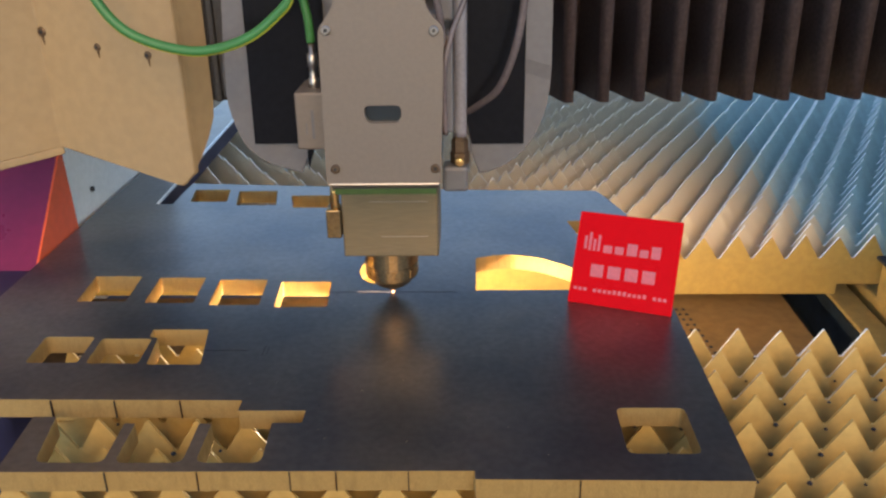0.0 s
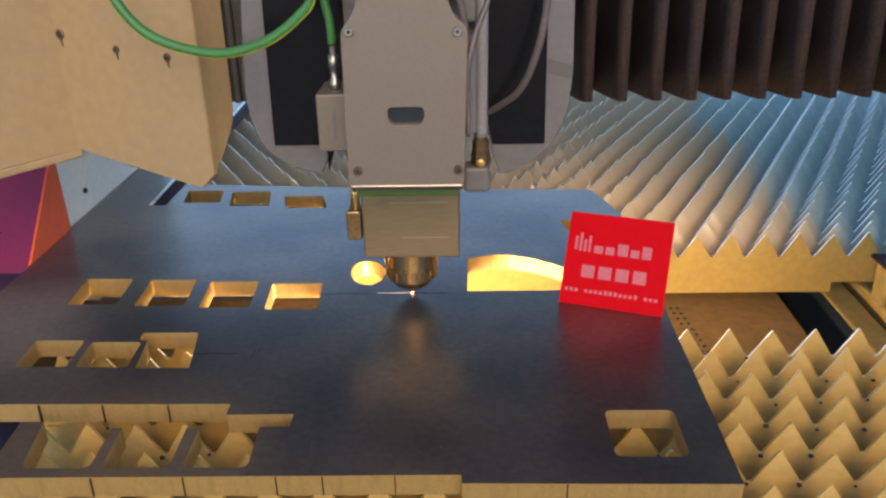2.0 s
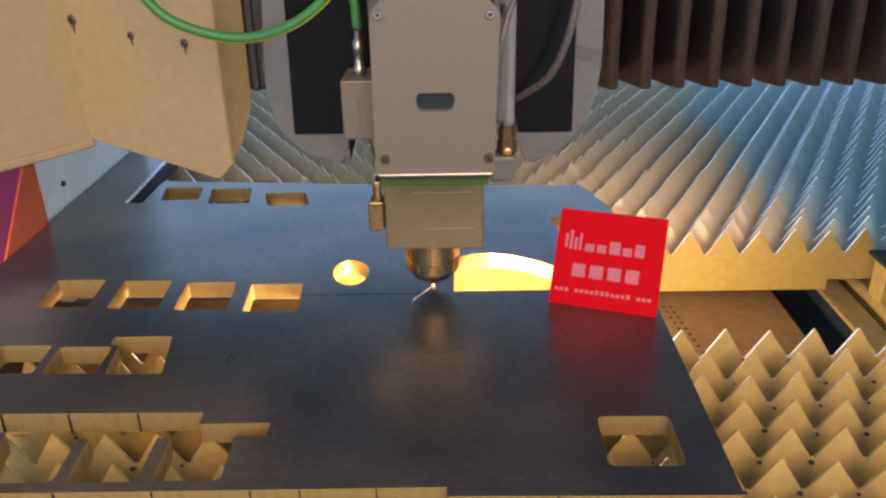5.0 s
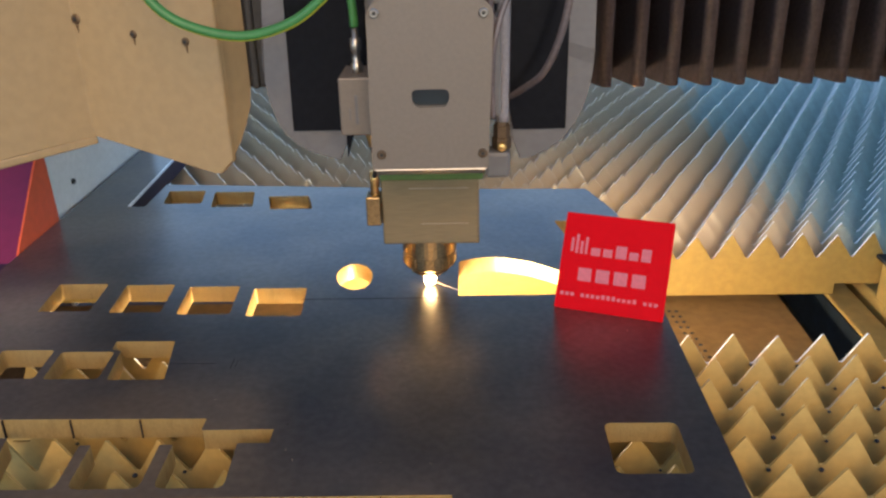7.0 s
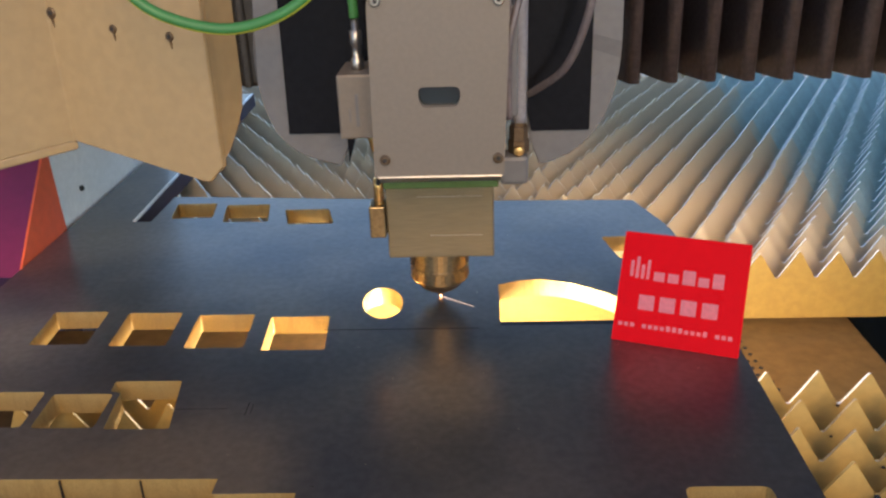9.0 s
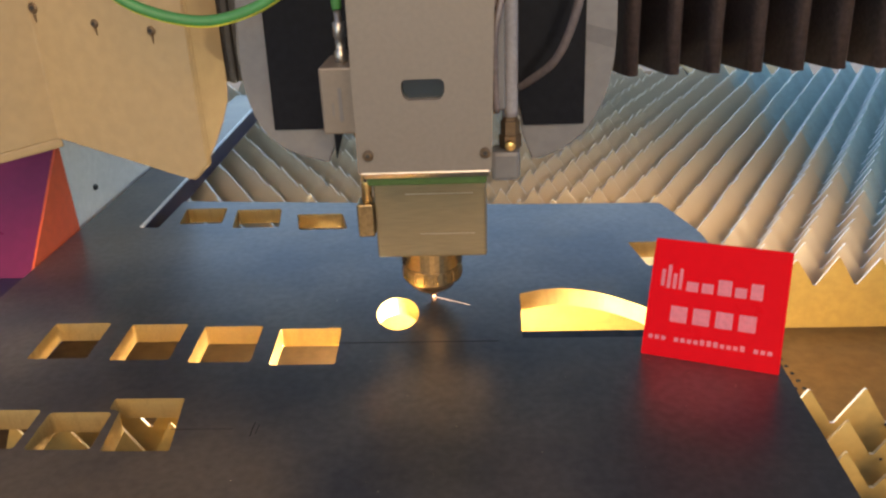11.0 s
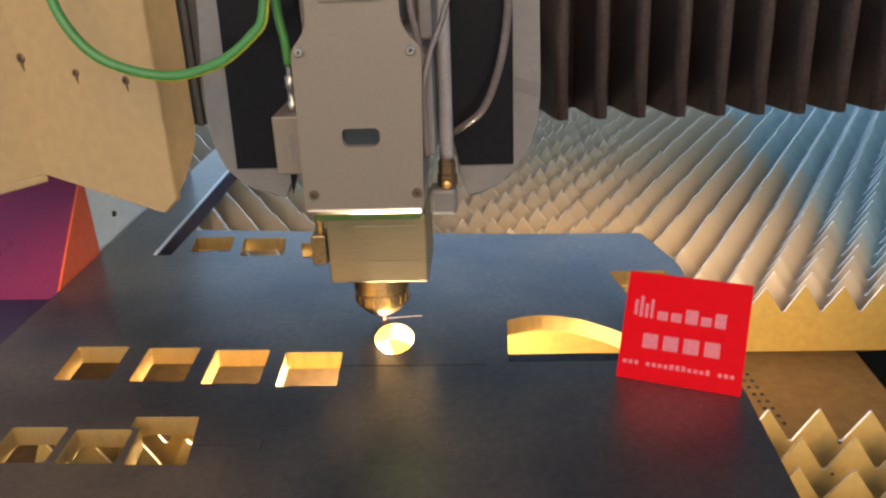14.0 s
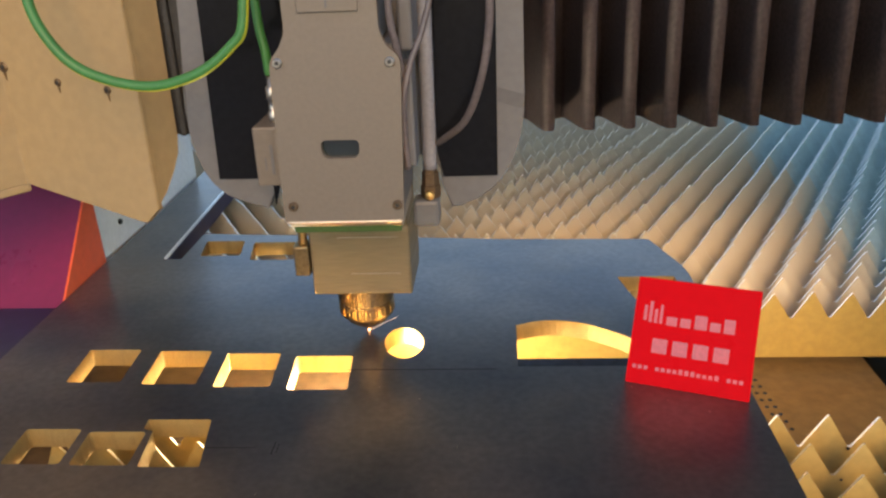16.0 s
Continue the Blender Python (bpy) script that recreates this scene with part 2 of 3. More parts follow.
def turn(points, axis, at, bm=None, seg=28):
    """A solid of revolution: points are (radius, distance along the axis)."""
    b = bmesh.new()
    a = Vector(axis).normalized()
    q = a.to_track_quat("Z", "Y").to_matrix()
    rings = []
    for r, d in points:
        rings.append([b.verts.new(Vector(at) + q @ Vector((max(r, 1e-5) * math.cos(2 * math.pi * k / seg),
                                                           max(r, 1e-5) * math.sin(2 * math.pi * k / seg), d)))
                      for k in range(seg)])
    for u, v in zip(rings, rings[1:]):
        for k in range(seg):
            b.faces.new((u[k], u[(k + 1) % seg], v[(k + 1) % seg], v[k]))
    b.faces.new(list(reversed(rings[0])))
    b.faces.new(rings[-1])
    return merge(bm, b)


def smooth_line(pts, n=10):
    """A Catmull-Rom line through the points."""
    p = [Vector(q) for q in pts]
    p = [2 * p[0] - p[1]] + p + [2 * p[-1] - p[-2]]
    out = []
    for i in range(1, len(p) - 2):
        for k in range(n):
            t = k / n
            a, b, c, d = p[i - 1:i + 3]
            out.append(0.5 * ((2 * b) + (c - a) * t + (2 * a - 5 * b + 4 * c - d) * t * t + (3 * b - a - 3 * c + d) * t ** 3))
    out.append(p[-2])
    return out


def tube(pts, r, n=10, seg=12, bm=None, stripe=None):
    line = smooth_line(pts, n)
    b = bmesh.new()
    rings = []
    up = Vector((0.03, -1, 0.1)).normalized()
    for i, c in enumerate(line):
        t = (line[min(i + 1, len(line) - 1)] - line[max(i - 1, 0)]).normalized()
        u = (up - t * up.dot(t)).normalized()
        w = t.cross(u)
        rings.append([b.verts.new(c + r * (u * math.cos(2 * math.pi * k / seg) + w * math.sin(2 * math.pi * k / seg))) for k in range(seg)])
    for u, v in zip(rings, rings[1:]):
        for k in range(seg):
            f = b.faces.new((u[k], u[(k + 1) % seg], v[(k + 1) % seg], v[k]))
            f.smooth = True
            if stripe and k in stripe:
                f.material_index = 1
    b.faces.new(list(reversed(rings[0])))
    b.faces.new(rings[-1])
    return merge(bm, b)


def round_poly(pts, radii=0.0, seg=5):
    """The outline pts with rounded corners."""
    out = []
    n = len(pts)
    for i, p in enumerate(pts):
        r = radii[i] if isinstance(radii, (list, tuple)) else radii
        p = Vector((p[0], p[1]))
        if r <= 0:
            out.append(tuple(p))
            continue
        a, b = Vector(pts[i - 1][:2]) - p, Vector(pts[(i + 1) % n][:2]) - p
        k = min(r, a.length * 0.49, b.length * 0.49)
        s, e = p + a.normalized() * k, p + b.normalized() * k
        for j in range(seg + 1):
            t = j / seg
            out.append(tuple((1 - t) ** 2 * s + 2 * t * (1 - t) * p + t * t * e))
    return out


def slab(outline, holes, z0, z1, side=0, to=None):
    """A flat sheet between z0 and z1 with holes through it; its side faces take the material slot given. to: maps the points."""
    b = bmesh.new()
    for loop in [outline] + list(holes):
        vs = [b.verts.new((x, y, z1)) for x, y in loop]
        if not holes:
            b.faces.new(vs)
            break
        for i in range(len(vs)):
            b.edges.new((vs[i], vs[(i + 1) % len(vs)]))
    if holes:
        bmesh.ops.triangle_fill(b, use_beauty=True, use_dissolve=False, edges=b.edges[:])
    top = b.faces[:]
    ret = bmesh.ops.extrude_face_region(b, geom=top)
    moved = {v for v in ret["geom"] if isinstance(v, bmesh.types.BMVert)}
    for v in moved:
        v.co.z = z0
    b.normal_update()
    for f in b.faces:
        zs = [v.co.z for v in f.verts]
        f.material_index = side if max(zs) - min(zs) > 1e-6 else 0
    if to:
        for v in b.verts:
            v.co = to(v.co)
    return b


def upright(y0):
    """Maps a sheet drawn in x, y to one that stands in x, z with its face towards the viewer at y0."""
    return lambda c: Vector((c.x, y0 - c.z, c.y))


# ---------------------------------------------------------------- motion of the gantry and its carriage (metres from its first place)
MOVE = [
    (0.0, 0.0, 0.0), (0.5, 0.0056, 0.0), (1.0, 0.0118, 0.0002), (1.5, 0.0177, 0.0005), (2.0, 0.0236, 0.0006),
    (2.5, 0.0296, 0.0006), (3.0, 0.0356, 0.0005), (3.5, 0.0416, 0.0003), (4.0, 0.0474, 0.0001), (4.3, 0.0508, 0.0001),
    (4.8, 0.0530, 0.0060), (5.4, 0.0512, 0.0270), (5.8, 0.0505, 0.0288), (6.5, 0.0495, 0.0294), (7.0, 0.0459, 0.0317),
    (7.5, 0.0408, 0.0366), (8.0, 0.0359, 0.0405), (8.5, 0.0304, 0.0449), (9.3, 0.0220, 0.0525), (10.2, 0.0134, 0.0601),
    (11.0, 0.0062, 0.0657), (11.5, 0.0013, 0.0684), (12.0, -0.0044, 0.0710), (12.5, -0.0103, 0.0730), (13.0, -0.0166, 0.0742),
    (13.5, -0.0231, 0.0746), (14.0, -0.0293, 0.0738), (14.5, -0.0347, 0.0723), (15.0, -0.0400, 0.0702), (15.5, -0.0446, 0.0668),
    (16.0, -0.0480, 0.0620)]
TIP = (-0.0057, 0.0266, 0.0)
MOVERS = []          # (object, share of the x motion, share of the y motion)


# ---------------------------------------------------------------- setting
TH = 0.0140          # plate thickness
SLAT_TOP = -TH - 0.0003
PITCH = 0.0332

ground = new("ground", mesh_of("ground", box(-60, 60, -60, 60, -1.0, -0.9), M_floor))
tagged(ground, "grey concrete workshop floor", "floor", kind="structure")
tray = new("tray_floor", mesh_of("tray_floor", box(-0.75, 0.62, -0.62, 1.5, -0.42, -0.40), M_pit))
tagged(tray, "sooty dark scrap tray under the slats", "tray", kind="structure")
# unseen panel added to shade the bed's far right, then walls of the enclosure
front = new("shade_panel", mesh_of("shade_panel", box(0.436, 1.6, -0.11, -0.095, -0.9, 0.44, 0.004), M_cream))
tagged(front, "unseen cream panel added to keep sun off the right of the bed", "wall", kind="structure")
back = new("wall_back", mesh_of("wall_back", box(-2.6, 2.6, 1.72, 1.75, -0.9, -0.05), M_wall))
tagged(back, "pale blue-grey rear wall of the enclosure", "wall", kind="structure")
side = new("wall_left", mesh_of("wall_left", box(-1.63, -1.6, -0.9, 1.72, -0.9, 0.9), M_wall))
tagged(side, "pale blue-grey side wall of the enclosure", "wall", kind="structure")


# ---------------------------------------------------------------- slats
def make_slat(y, phase, seed, x0=-0.62, x1=0.430, worn=0.0016, gold_lit=True, bright=True, deep=0.064, notch=0.0):
    rnd = random.Random(seed)
    pts = []
    k0 = math.floor((x0 - phase) / PITCH)
    x = phase + k0 * PITCH
    while x < x1 + PITCH:
        h = SLAT_TOP - abs(rnd.gauss(0, worn))
        d = SLAT_TOP - 0.0245 + rnd.uniform(-0.0006, 0.0006)
        pts += [(x - 0.0006, h), (x + 0.0006, h), (x + PITCH / 2 - 0.0012, d), (x + PITCH / 2 + 0.0012, d)]
        x += PITCH
    pts = [p for p in pts if x0 < p[0] < x1]
    outline = [(x0, SLAT_TOP - deep), (x0, SLAT_TOP - 0.0245)] + pts + [(x1, SLAT_TOP - 0.0245)]
    if notch:
        outline += [(x1, SLAT_TOP - deep + 0.011), (x1 - notch, SLAT_TOP - deep + 0.011), (x1 - notch, SLAT_TOP - deep)]
    else:
        outline.append((x1 + 0.004, SLAT_TOP - deep))
    outline.reverse()
    b = slab(outline, [], -0.0020, 0.0, 1, upright(y))
    rim = b.copy()
    bmesh.ops.delete(b, geom=[f for f in b.faces if f.material_index == 1], context="FACES_ONLY")
    bmesh.ops.delete(rim, geom=[f for f in rim.faces if f.material_index == 0], context="FACES_ONLY")
    ob = thing("support_slat", "gold-toned saw-toothed steel support slat with worn tips, warm light put into its colour" if gold_lit else "pale saw-toothed steel support slat, glint put into its tips",
               "slat", "slats of the cutting bed")
    # Near slats take the golden-lit colours instead of the plain slat steel.
    part("blade", b, M_slat if not gold_lit else M_slat_front if y < 0.0 else M_slat_gold, ob)
    # The rim of the teeth carries the glint as a paler colour.
    part("worn_edge", rim, M_edge if not gold_lit or y > -0.02 else M_edge_dull if bright else M_slat_front, ob, "worn tooth edges with their glint put into the colour" if bright else "")
    return ob


FRONT_Y = [-0.012 - 0.0304 * i for i in range(12)]
BACK_Y = [0.178 + 0.0305 * i for i in range(26)]
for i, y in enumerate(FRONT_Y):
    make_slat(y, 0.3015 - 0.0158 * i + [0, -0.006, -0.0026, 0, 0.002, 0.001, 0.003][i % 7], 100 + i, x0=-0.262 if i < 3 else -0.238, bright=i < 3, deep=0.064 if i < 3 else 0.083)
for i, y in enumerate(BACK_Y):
    make_slat(y, 0.3230 + 0.0158 * i + [0, 0.0005, -0.0004, 0.0004][i % 4], 200 + i, x1=0.47 if i < 1 else 0.9, gold_lit=i < 1, notch=0.0425 if i < 1 else 0.0)

# bed frame under the slats
beam = thing("bed_beam", "broad rusty brown steel beam with rows of small holes", "beam")
part("web", box(0.262, 0.392, -0.42, 1.3, -0.118, -0.100, 0.002), M_rust, beam)
bm_holes = None
for i in range(9):
    for j in range(2):
        bm_holes = turn([(0.0018, 0), (0.0018, 0.0006)], (0, 0, 1), (0.272 + j * 0.007 + i * 0.0012, 0.185 - i * 0.011, -0.1000), bm_holes, 10)
part("row_of_holes", bm_holes, M_pit, beam, "row of small dark drilled holes")
board = thing("drip_board", "rusty brown steel board under the cut openings", "board")
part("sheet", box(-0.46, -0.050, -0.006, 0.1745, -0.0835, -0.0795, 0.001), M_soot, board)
# Dark sheets fill the gap between beam and rail; its shade is their colour.
trough = thing("gap_filler", "dark filler for the shaded gap between beam and rail", "trough")
part("bottom", box(0.393, 0.4335, -0.6, 1.3, -0.150, -0.146), M_gap_dark, trough)
part("side", box(0.4325, 0.4338, -0.6, 1.3, -0.146, -0.095), M_gap_dark, trough)
rail = thing("bed_rail", "yellow-lit steel side rail with a dark slot", "rail")
part("rail_web", box(0.434, 0.462, -0.6, 1.4, -0.135, -0.092, 0.002), M_frame, rail)
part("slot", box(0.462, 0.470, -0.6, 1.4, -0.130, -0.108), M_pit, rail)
part("side_plate", box(0.470, 0.60, -0.6, 1.4, -0.135, -0.082, 0.003), M_frame, rail)
lug = thing("rail_bracket", "yellow steel bracket bolted to the rail", "bracket")
part("body", box(0.468, 0.520, 0.150, 0.176, -0.082, -0.040, 0.002), M_frame, lug)
part("cap", box(0.462, 0.530, 0.140, 0.178, -0.040, -0.036, 0.001), M_pit, lug)
part("seam", box(0.4915, 0.4925, 0.1485, 0.1502, -0.080, -0.041), M_pit, lug)
lug2 = thing("rail_bracket", "yellow steel bracket bolted to the rail", "bracket")
part("body", box(0.462, 0.520, 0.020, 0.060, -0.082, -0.055, 0.003), M_frame, lug2)

# ---------------------------------------------------------------- the workpiece
def rect(x0, x1, y0, y1, r=0.003, skew=0.0):
    return round_poly([(x0, y0), (x1, y0), (x1 + skew, y1), (x0 + skew, y1)], r, 3)


plate_outline = round_poly(
    [(-0.219, -0.2075), (0.0605, -0.2045), (0.0608, -0.2120), (0.2185, -0.2125), (0.2180, 0.200), (0.196, 0.2740),
     (0.064, 0.2790), (-0.260, 0.3080), (-0.2610, 0.2400), (-0.2760, 0.2405), (-0.2890, 0.760), (-0.3350, 0.760),
     (-0.3350, -0.1320), (-0.0920, -0.1330), (-0.0920, -0.1450), (-0.0480, -0.1445), (-0.0480, -0.1580), (-0.0670, -0.1580),
     (-0.0650, -0.1980), (-0.1040, -0.1980), (-0.1050, -0.1590), (-0.1130, -0.1590), (-0.1120, -0.1980), (-0.1520, -0.1985),
     (-0.1540, -0.1590), (-0.1610, -0.1590), (-0.1590, -0.1985), (-0.2000, -0.1985), (-0.2080, -0.1520), (-0.2230, -0.1520)],
    [0.001, 0.0005, 0.0005, 0.001, 0.02, 0.004, 0, 0.001, 0.002, 0.002, 0.001, 0.001,
     0.001, 0.0005, 0.001, 0.0005, 0.001, 0.001, 0.006, 0.006, 0.001, 0.001, 0.006, 0.006,
     0.001, 0.001, 0.006, 0.006, 0.001, 0.001], 4)
oval = [(-0.0235 + 0.0150 * math.cos(a) - 0.0022 * math.sin(a), 0.0675 + 0.0243 * math.sin(a))
        for a in [2 * math.pi * k / 40 for k in range(40)]]
fan = round_poly([(0.0630, 0.0300), (0.1750, 0.0300), (0.1720, 0.0480), (0.1420, 0.0790), (0.1200, 0.0955), (0.0950, 0.1035), (0.0780, 0.1010),
                  (0.0630, 0.0945)], [0.001, 0.004, 0.006, 0.006, 0.01, 0.01, 0.006, 0.002], 4)
plate_holes = [
    rect(-0.2660, -0.2250, 0.0110, 0.0590, 0.002, -0.003), rect(-0.2085, -0.1680, 0.0080, 0.0560, 0.002, -0.003),
    rect(-0.1545, -0.1130, 0.0040, 0.0515, 0.002, -0.003), rect(-0.1000, -0.0570, 0.0000, 0.0470, 0.002, -0.003),
    rect(-0.2615, -0.2235, -0.0855, -0.0480, 0.003, -0.002), rect(-0.2170, -0.1790, -0.0865, -0.0510, 0.003, -0.002),
    round_poly([(-0.1725, -0.0880), (-0.1335, -0.0880), (-0.1420, -0.0370), (-0.1850, -0.0370), (-0.1840, -0.0480), (-0.1770, -0.0500)], 0.0015, 2),
    rect(0.1510, 0.1945, -0.1880, -0.1410, 0.005),
    rect(-0.2440, -0.2040, 0.2470, 0.2865, 0.003, -0.006), rect(-0.1910, -0.1480, 0.2350, 0.2810, 0.003, -0.008),
    rect(-0.1280, -0.0850, 0.2270, 0.2650, 0.003, -0.010),
    round_poly([(0.163, 0.1390), (0.2040, 0.1390), (0.2040, 0.1850), (0.1540, 0.1850)], 0.003, 3), oval, fan]
workpiece = thing("steel_plate", "dark mill-scaled steel plate with cut-out openings lying on slats", "steel plate")
part("sheet", slab(plate_outline, plate_holes, -TH, 0.0, 1), [M_plate, M_cut], workpiece)
for k in ((-0.061, 0.0475, 0.0263, 0.0269), (-0.140, -0.104, -0.0685, -0.0682), (-0.0925, -0.0920, -0.075, -0.062), (-0.0895, -0.0892, -0.074, -0.064)):
    part("cut_line", box(*k, 0.0, 0.00015), M_kerf, workpiece, "fine burnt cut line")

for x in (-0.262, -0.221, -0.178, -0.134):
    part("burr_seam", box(x, x + 0.0005, -0.1345, -0.1315, -TH + 0.0005, -0.0003), M_kerf, workpiece, "dark burnt seam on the cut edge")
for x, y in ((-0.155, -0.2070), (-0.101, -0.2063), (-0.047, -0.2057), (-0.020, -0.2054), (0.022, -0.2050), (0.120, -0.2124)):
    part("burr_seam", box(x, x + 0.0005, y - 0.0012, y + 0.0006, -TH + 0.0005, -0.0003), M_kerf, workpiece, "dark burnt seam on the cut edge")

# pale edge of the long side strip; its flank's shade is a dark part
part("pale_edge", slab([(-0.2790, 0.2415), (-0.2756, 0.2415), (-0.2886, 0.760), (-0.2920, 0.760)], [], -0.0002, 0.0008), M_edge, workpiece, "pale edge of the strip")
part("shaded_flank", slab([(-0.2757, 0.2402), (-0.2745, 0.2402), (-0.2875, 0.760), (-0.2887, 0.760)], [], -TH - 0.004, -0.0004), M_navy, workpiece, "dark blue sheet for the shaded flank of the strip")

# slag chips and offcuts lying in the openings
def chip(x, y, rz, L, wdt, z=-0.030, tilt=20):
    ob = new("offcut_sliver", mesh_of("offcut_sliver", box(-L * 0.3, L * 0.3, -wdt * 0.35, wdt * 0.35, -0.0008, 0.0008, 0.0003, 1), M_edge_dull))
    ob.matrix_world = pose(x, y, z, tilt, 0, rz)
    tagged(ob, "bright sliver of cut steel lying on the slats", "offcut", "slivers in the openings")


for c in ((-0.250, -0.070, 35, 0.020, 0.004), (-0.238, -0.076, -20, 0.012, 0.006), (-0.197, -0.078, 70, 0.010, 0.002), (-0.160, -0.070, -50, 0.015, 0.002),
          (-0.150, -0.064, 15, 0.008, 0.0015), (-0.135, -0.172, 120, 0.018, 0.0022), (-0.126, -0.188, 125, 0.014, 0.0022), (-0.176, -0.176, 60, 0.010, 0.002)):
    chip(*c)


def spatter(name, spots, material, label, category):
    """Many small flattened beads in one mesh."""
    b = None
    for x, y, z, r in spots:
        b = turn([(r * 0.5, -r * 0.5), (r, 0.0), (r * 0.7, r * 0.6), (r * 0.2, r * 0.8)], (0, 0, 1), (x, y, z), b, 7)
    ob = new(name, mesh_of(name, b, material, True))
    return tagged(ob, label, category, kind="stuff")


rnd = random.Random(31)
spots = []
for i, y in enumerate(FRONT_Y[:8]):
    for k in range(-14, 9):
        if rnd.random() < 0.55:
            spots.append((0.3015 - 0.0158 * i + (k + 0.5) * PITCH + rnd.uniform(-0.002, 0.002), y - 0.0022, SLAT_TOP - 0.0235 - rnd.uniform(0, 0.004), rnd.uniform(0.0010, 0.0021)))
spatter("slag_beads", spots, M_pit, "small dark slag beads stuck in the valleys of slats", "slag")
spots = []
for i in range(60):
    x, y = rnd.uniform(-0.10, 0.21), rnd.uniform(-0.20, 0.26)
    if 0.05 < x < 0.18 and 0.02 < y < 0.11 or 0.145 < x < 0.2 and -0.195 < y < -0.135 or abs(x + 0.0235) < 0.02 and abs(y - 0.0675) < 0.03:
        continue
    spots.append((x, y, 0.0, rnd.uniform(0.00012, 0.0003)))
spatter("spatter_specks", spots, M_slat, "fine pale spatter specks on the plate", "spatter")

# ---------------------------------------------------------------- red sample card
card = thing("sample_card", "glossy red acrylic sample card with pale print, leaning on the plate", "sample card")
CARD_W, CARD_H = 0.0815, 0.0735
bl, br_, tl = Vector((0.1362, 0.0085, 0.0004)), Vector((0.2140, -0.0195, 0.0004)), Vector((0.1450, 0.0390, 0.0660))
cx = (br_ - bl).normalized()
cz = (tl - bl - cx * (tl - bl).dot(cx)).normalized()
cy = cz.cross(cx)
card_m = Matrix.Translation(bl) @ Matrix((cx, cy, cz)).transposed().to_4x4()
outline = round_poly([(0, 0), (CARD_W, 0), (CARD_W, CARD_H), (0.001, CARD_H)], 0.0012, 3)
part("panel", slab(outline, [], -0.002, 0.0, 0, upright(0.0)), M_card, card)


def print_bars(name, rows):
    for x0, x1, z0, z1 in rows:
        part(name, box(x0, x1, -0.00015, 0.0004, z0, z1), M_ink, card, "pale printed bar")


print_bars("logo_bar", [(0.0070, 0.0092, 0.0440, 0.0545), (0.0106, 0.0128, 0.0430, 0.0575), (0.0142, 0.0164, 0.0430, 0.0525), (0.0178, 0.0198, 0.0430, 0.0560)])
print_bars("name_bar", [(0.0226, 0.0296, 0.0425, 0.0485), (0.0318, 0.0386, 0.0425, 0.0485), (0.0412, 0.0492, 0.0425, 0.0520),
                        (0.0512, 0.0580, 0.0425, 0.0485), (0.0602, 0.0672, 0.0425, 0.0520)])
print_bars("second_bar", [(x, x + 0.0100, 0.0225, 0.0325) for x in (0.0150, 0.0285, 0.0420, 0.0555)])
print_bars("small_bar", [(0.0035 + 0.0039 * i, 0.0061 + 0.0039 * i, 0.0105, 0.0105 + (0.0034 if i in (8, 9, 10, 14) else 0.0026)) for i in range(19) if i not in (3, 15)])
card.matrix_world = card_m

# ---------------------------------------------------------------- gantry: beam, bellows, end covers
gantry = thing("gantry_beam", "dark steel gantry beam behind the bellows", "gantry")
part("beam_body", box(-1.3, 1.3, 0.135, 0.36, 0.160, 0.50, 0.004), M_pit, gantry)
MOVERS.append((gantry, 0, 1))

bellows = thing("bellows_cover", "black pleated cloth bellows covering the gantry beam", "bellows")
MOVERS.append((bellows, 0, 1))
PLEATS, B0, B1 = 22, 0.1200, 0.7400
W = (B1 - B0) / PLEATS


def pleat_mesh():
    prof = [(-0.5, 0.058), (-0.40, 0.054), (-0.12, 0.010), (-0.02, 0.0), (0.14, 0.0), (0.21, 0.004), (0.32, 0.050), (0.5, 0.058)]
    b = bmesh.new()
    front, rear = [], []
    for u, d in prof:
        front.append([b.verts.new((u * W * 1.12, d, z)) for z in (0.1495 - d * 0.06, 0.30, 0.52)])
        rear.append([b.verts.new((u * W * 1.12, d + 0.0014, z)) for z in (0.1495 - d * 0.06, 0.30, 0.52)])
    n = len(prof)
    for i in range(n - 1):
        for j in range(2):
            b.faces.new((front[i][j], front[i + 1][j], front[i + 1][j + 1], front[i][j + 1]))
            b.faces.new((rear[i][j], rear[i][j + 1], rear[i + 1][j + 1], rear[i + 1][j]))
        b.faces.new((front[i][0], rear[i][0], rear[i + 1][0], front[i + 1][0]))
        b.faces.new((front[i][2], front[i + 1][2], rear[i + 1][2], rear[i][2]))
    return mesh_of("pleat", b, M_bellow, True)


pleat_data = pleat_mesh()
PLEAT_ROWS = []
for i in range(PLEATS):
    ob = new("pleat", pleat_data)
    ob.parent = bellows
    PLEAT_ROWS.append((ob, B0 + (i + 0.5) * W, 0.060 + 0.0007 * (i % 3), 1 - (i + 0.5) / PLEATS))

left_bellows = thing("bellows_cover", "black pleated cloth bellows between carriage and cover", "bellows")
part("fold_panel", box(-0.150, -0.118, 0.035, 0.060, 0.160, 0.50, 0.003), M_black, left_bellows)
part("fold_edge", box(-0.136, -0.130, 0.031, 0.037, 0.160, 0.50, 0.002), M_black, left_bellows)
MOVERS.append((left_bellows, 1, 1))

# red end cover of the gantry
red = thing("gantry_end_cover", "glossy red sheet metal cover at the gantry's end", "machine cover")
prof = [(0.086, -0.0064), (0.1705, 0.0820), (0.1735, 0.0800), (0.1745, -0.0064)]
b = slab(list(prof), [], -0.62, -0.338, 0, lambda c: Vector((c.z, c.x, c.y)))
# Shell and flank are the same red; their difference is painted-in light.
part("shell", bevel(b, 0.0015, 2), M_red_sky, red)
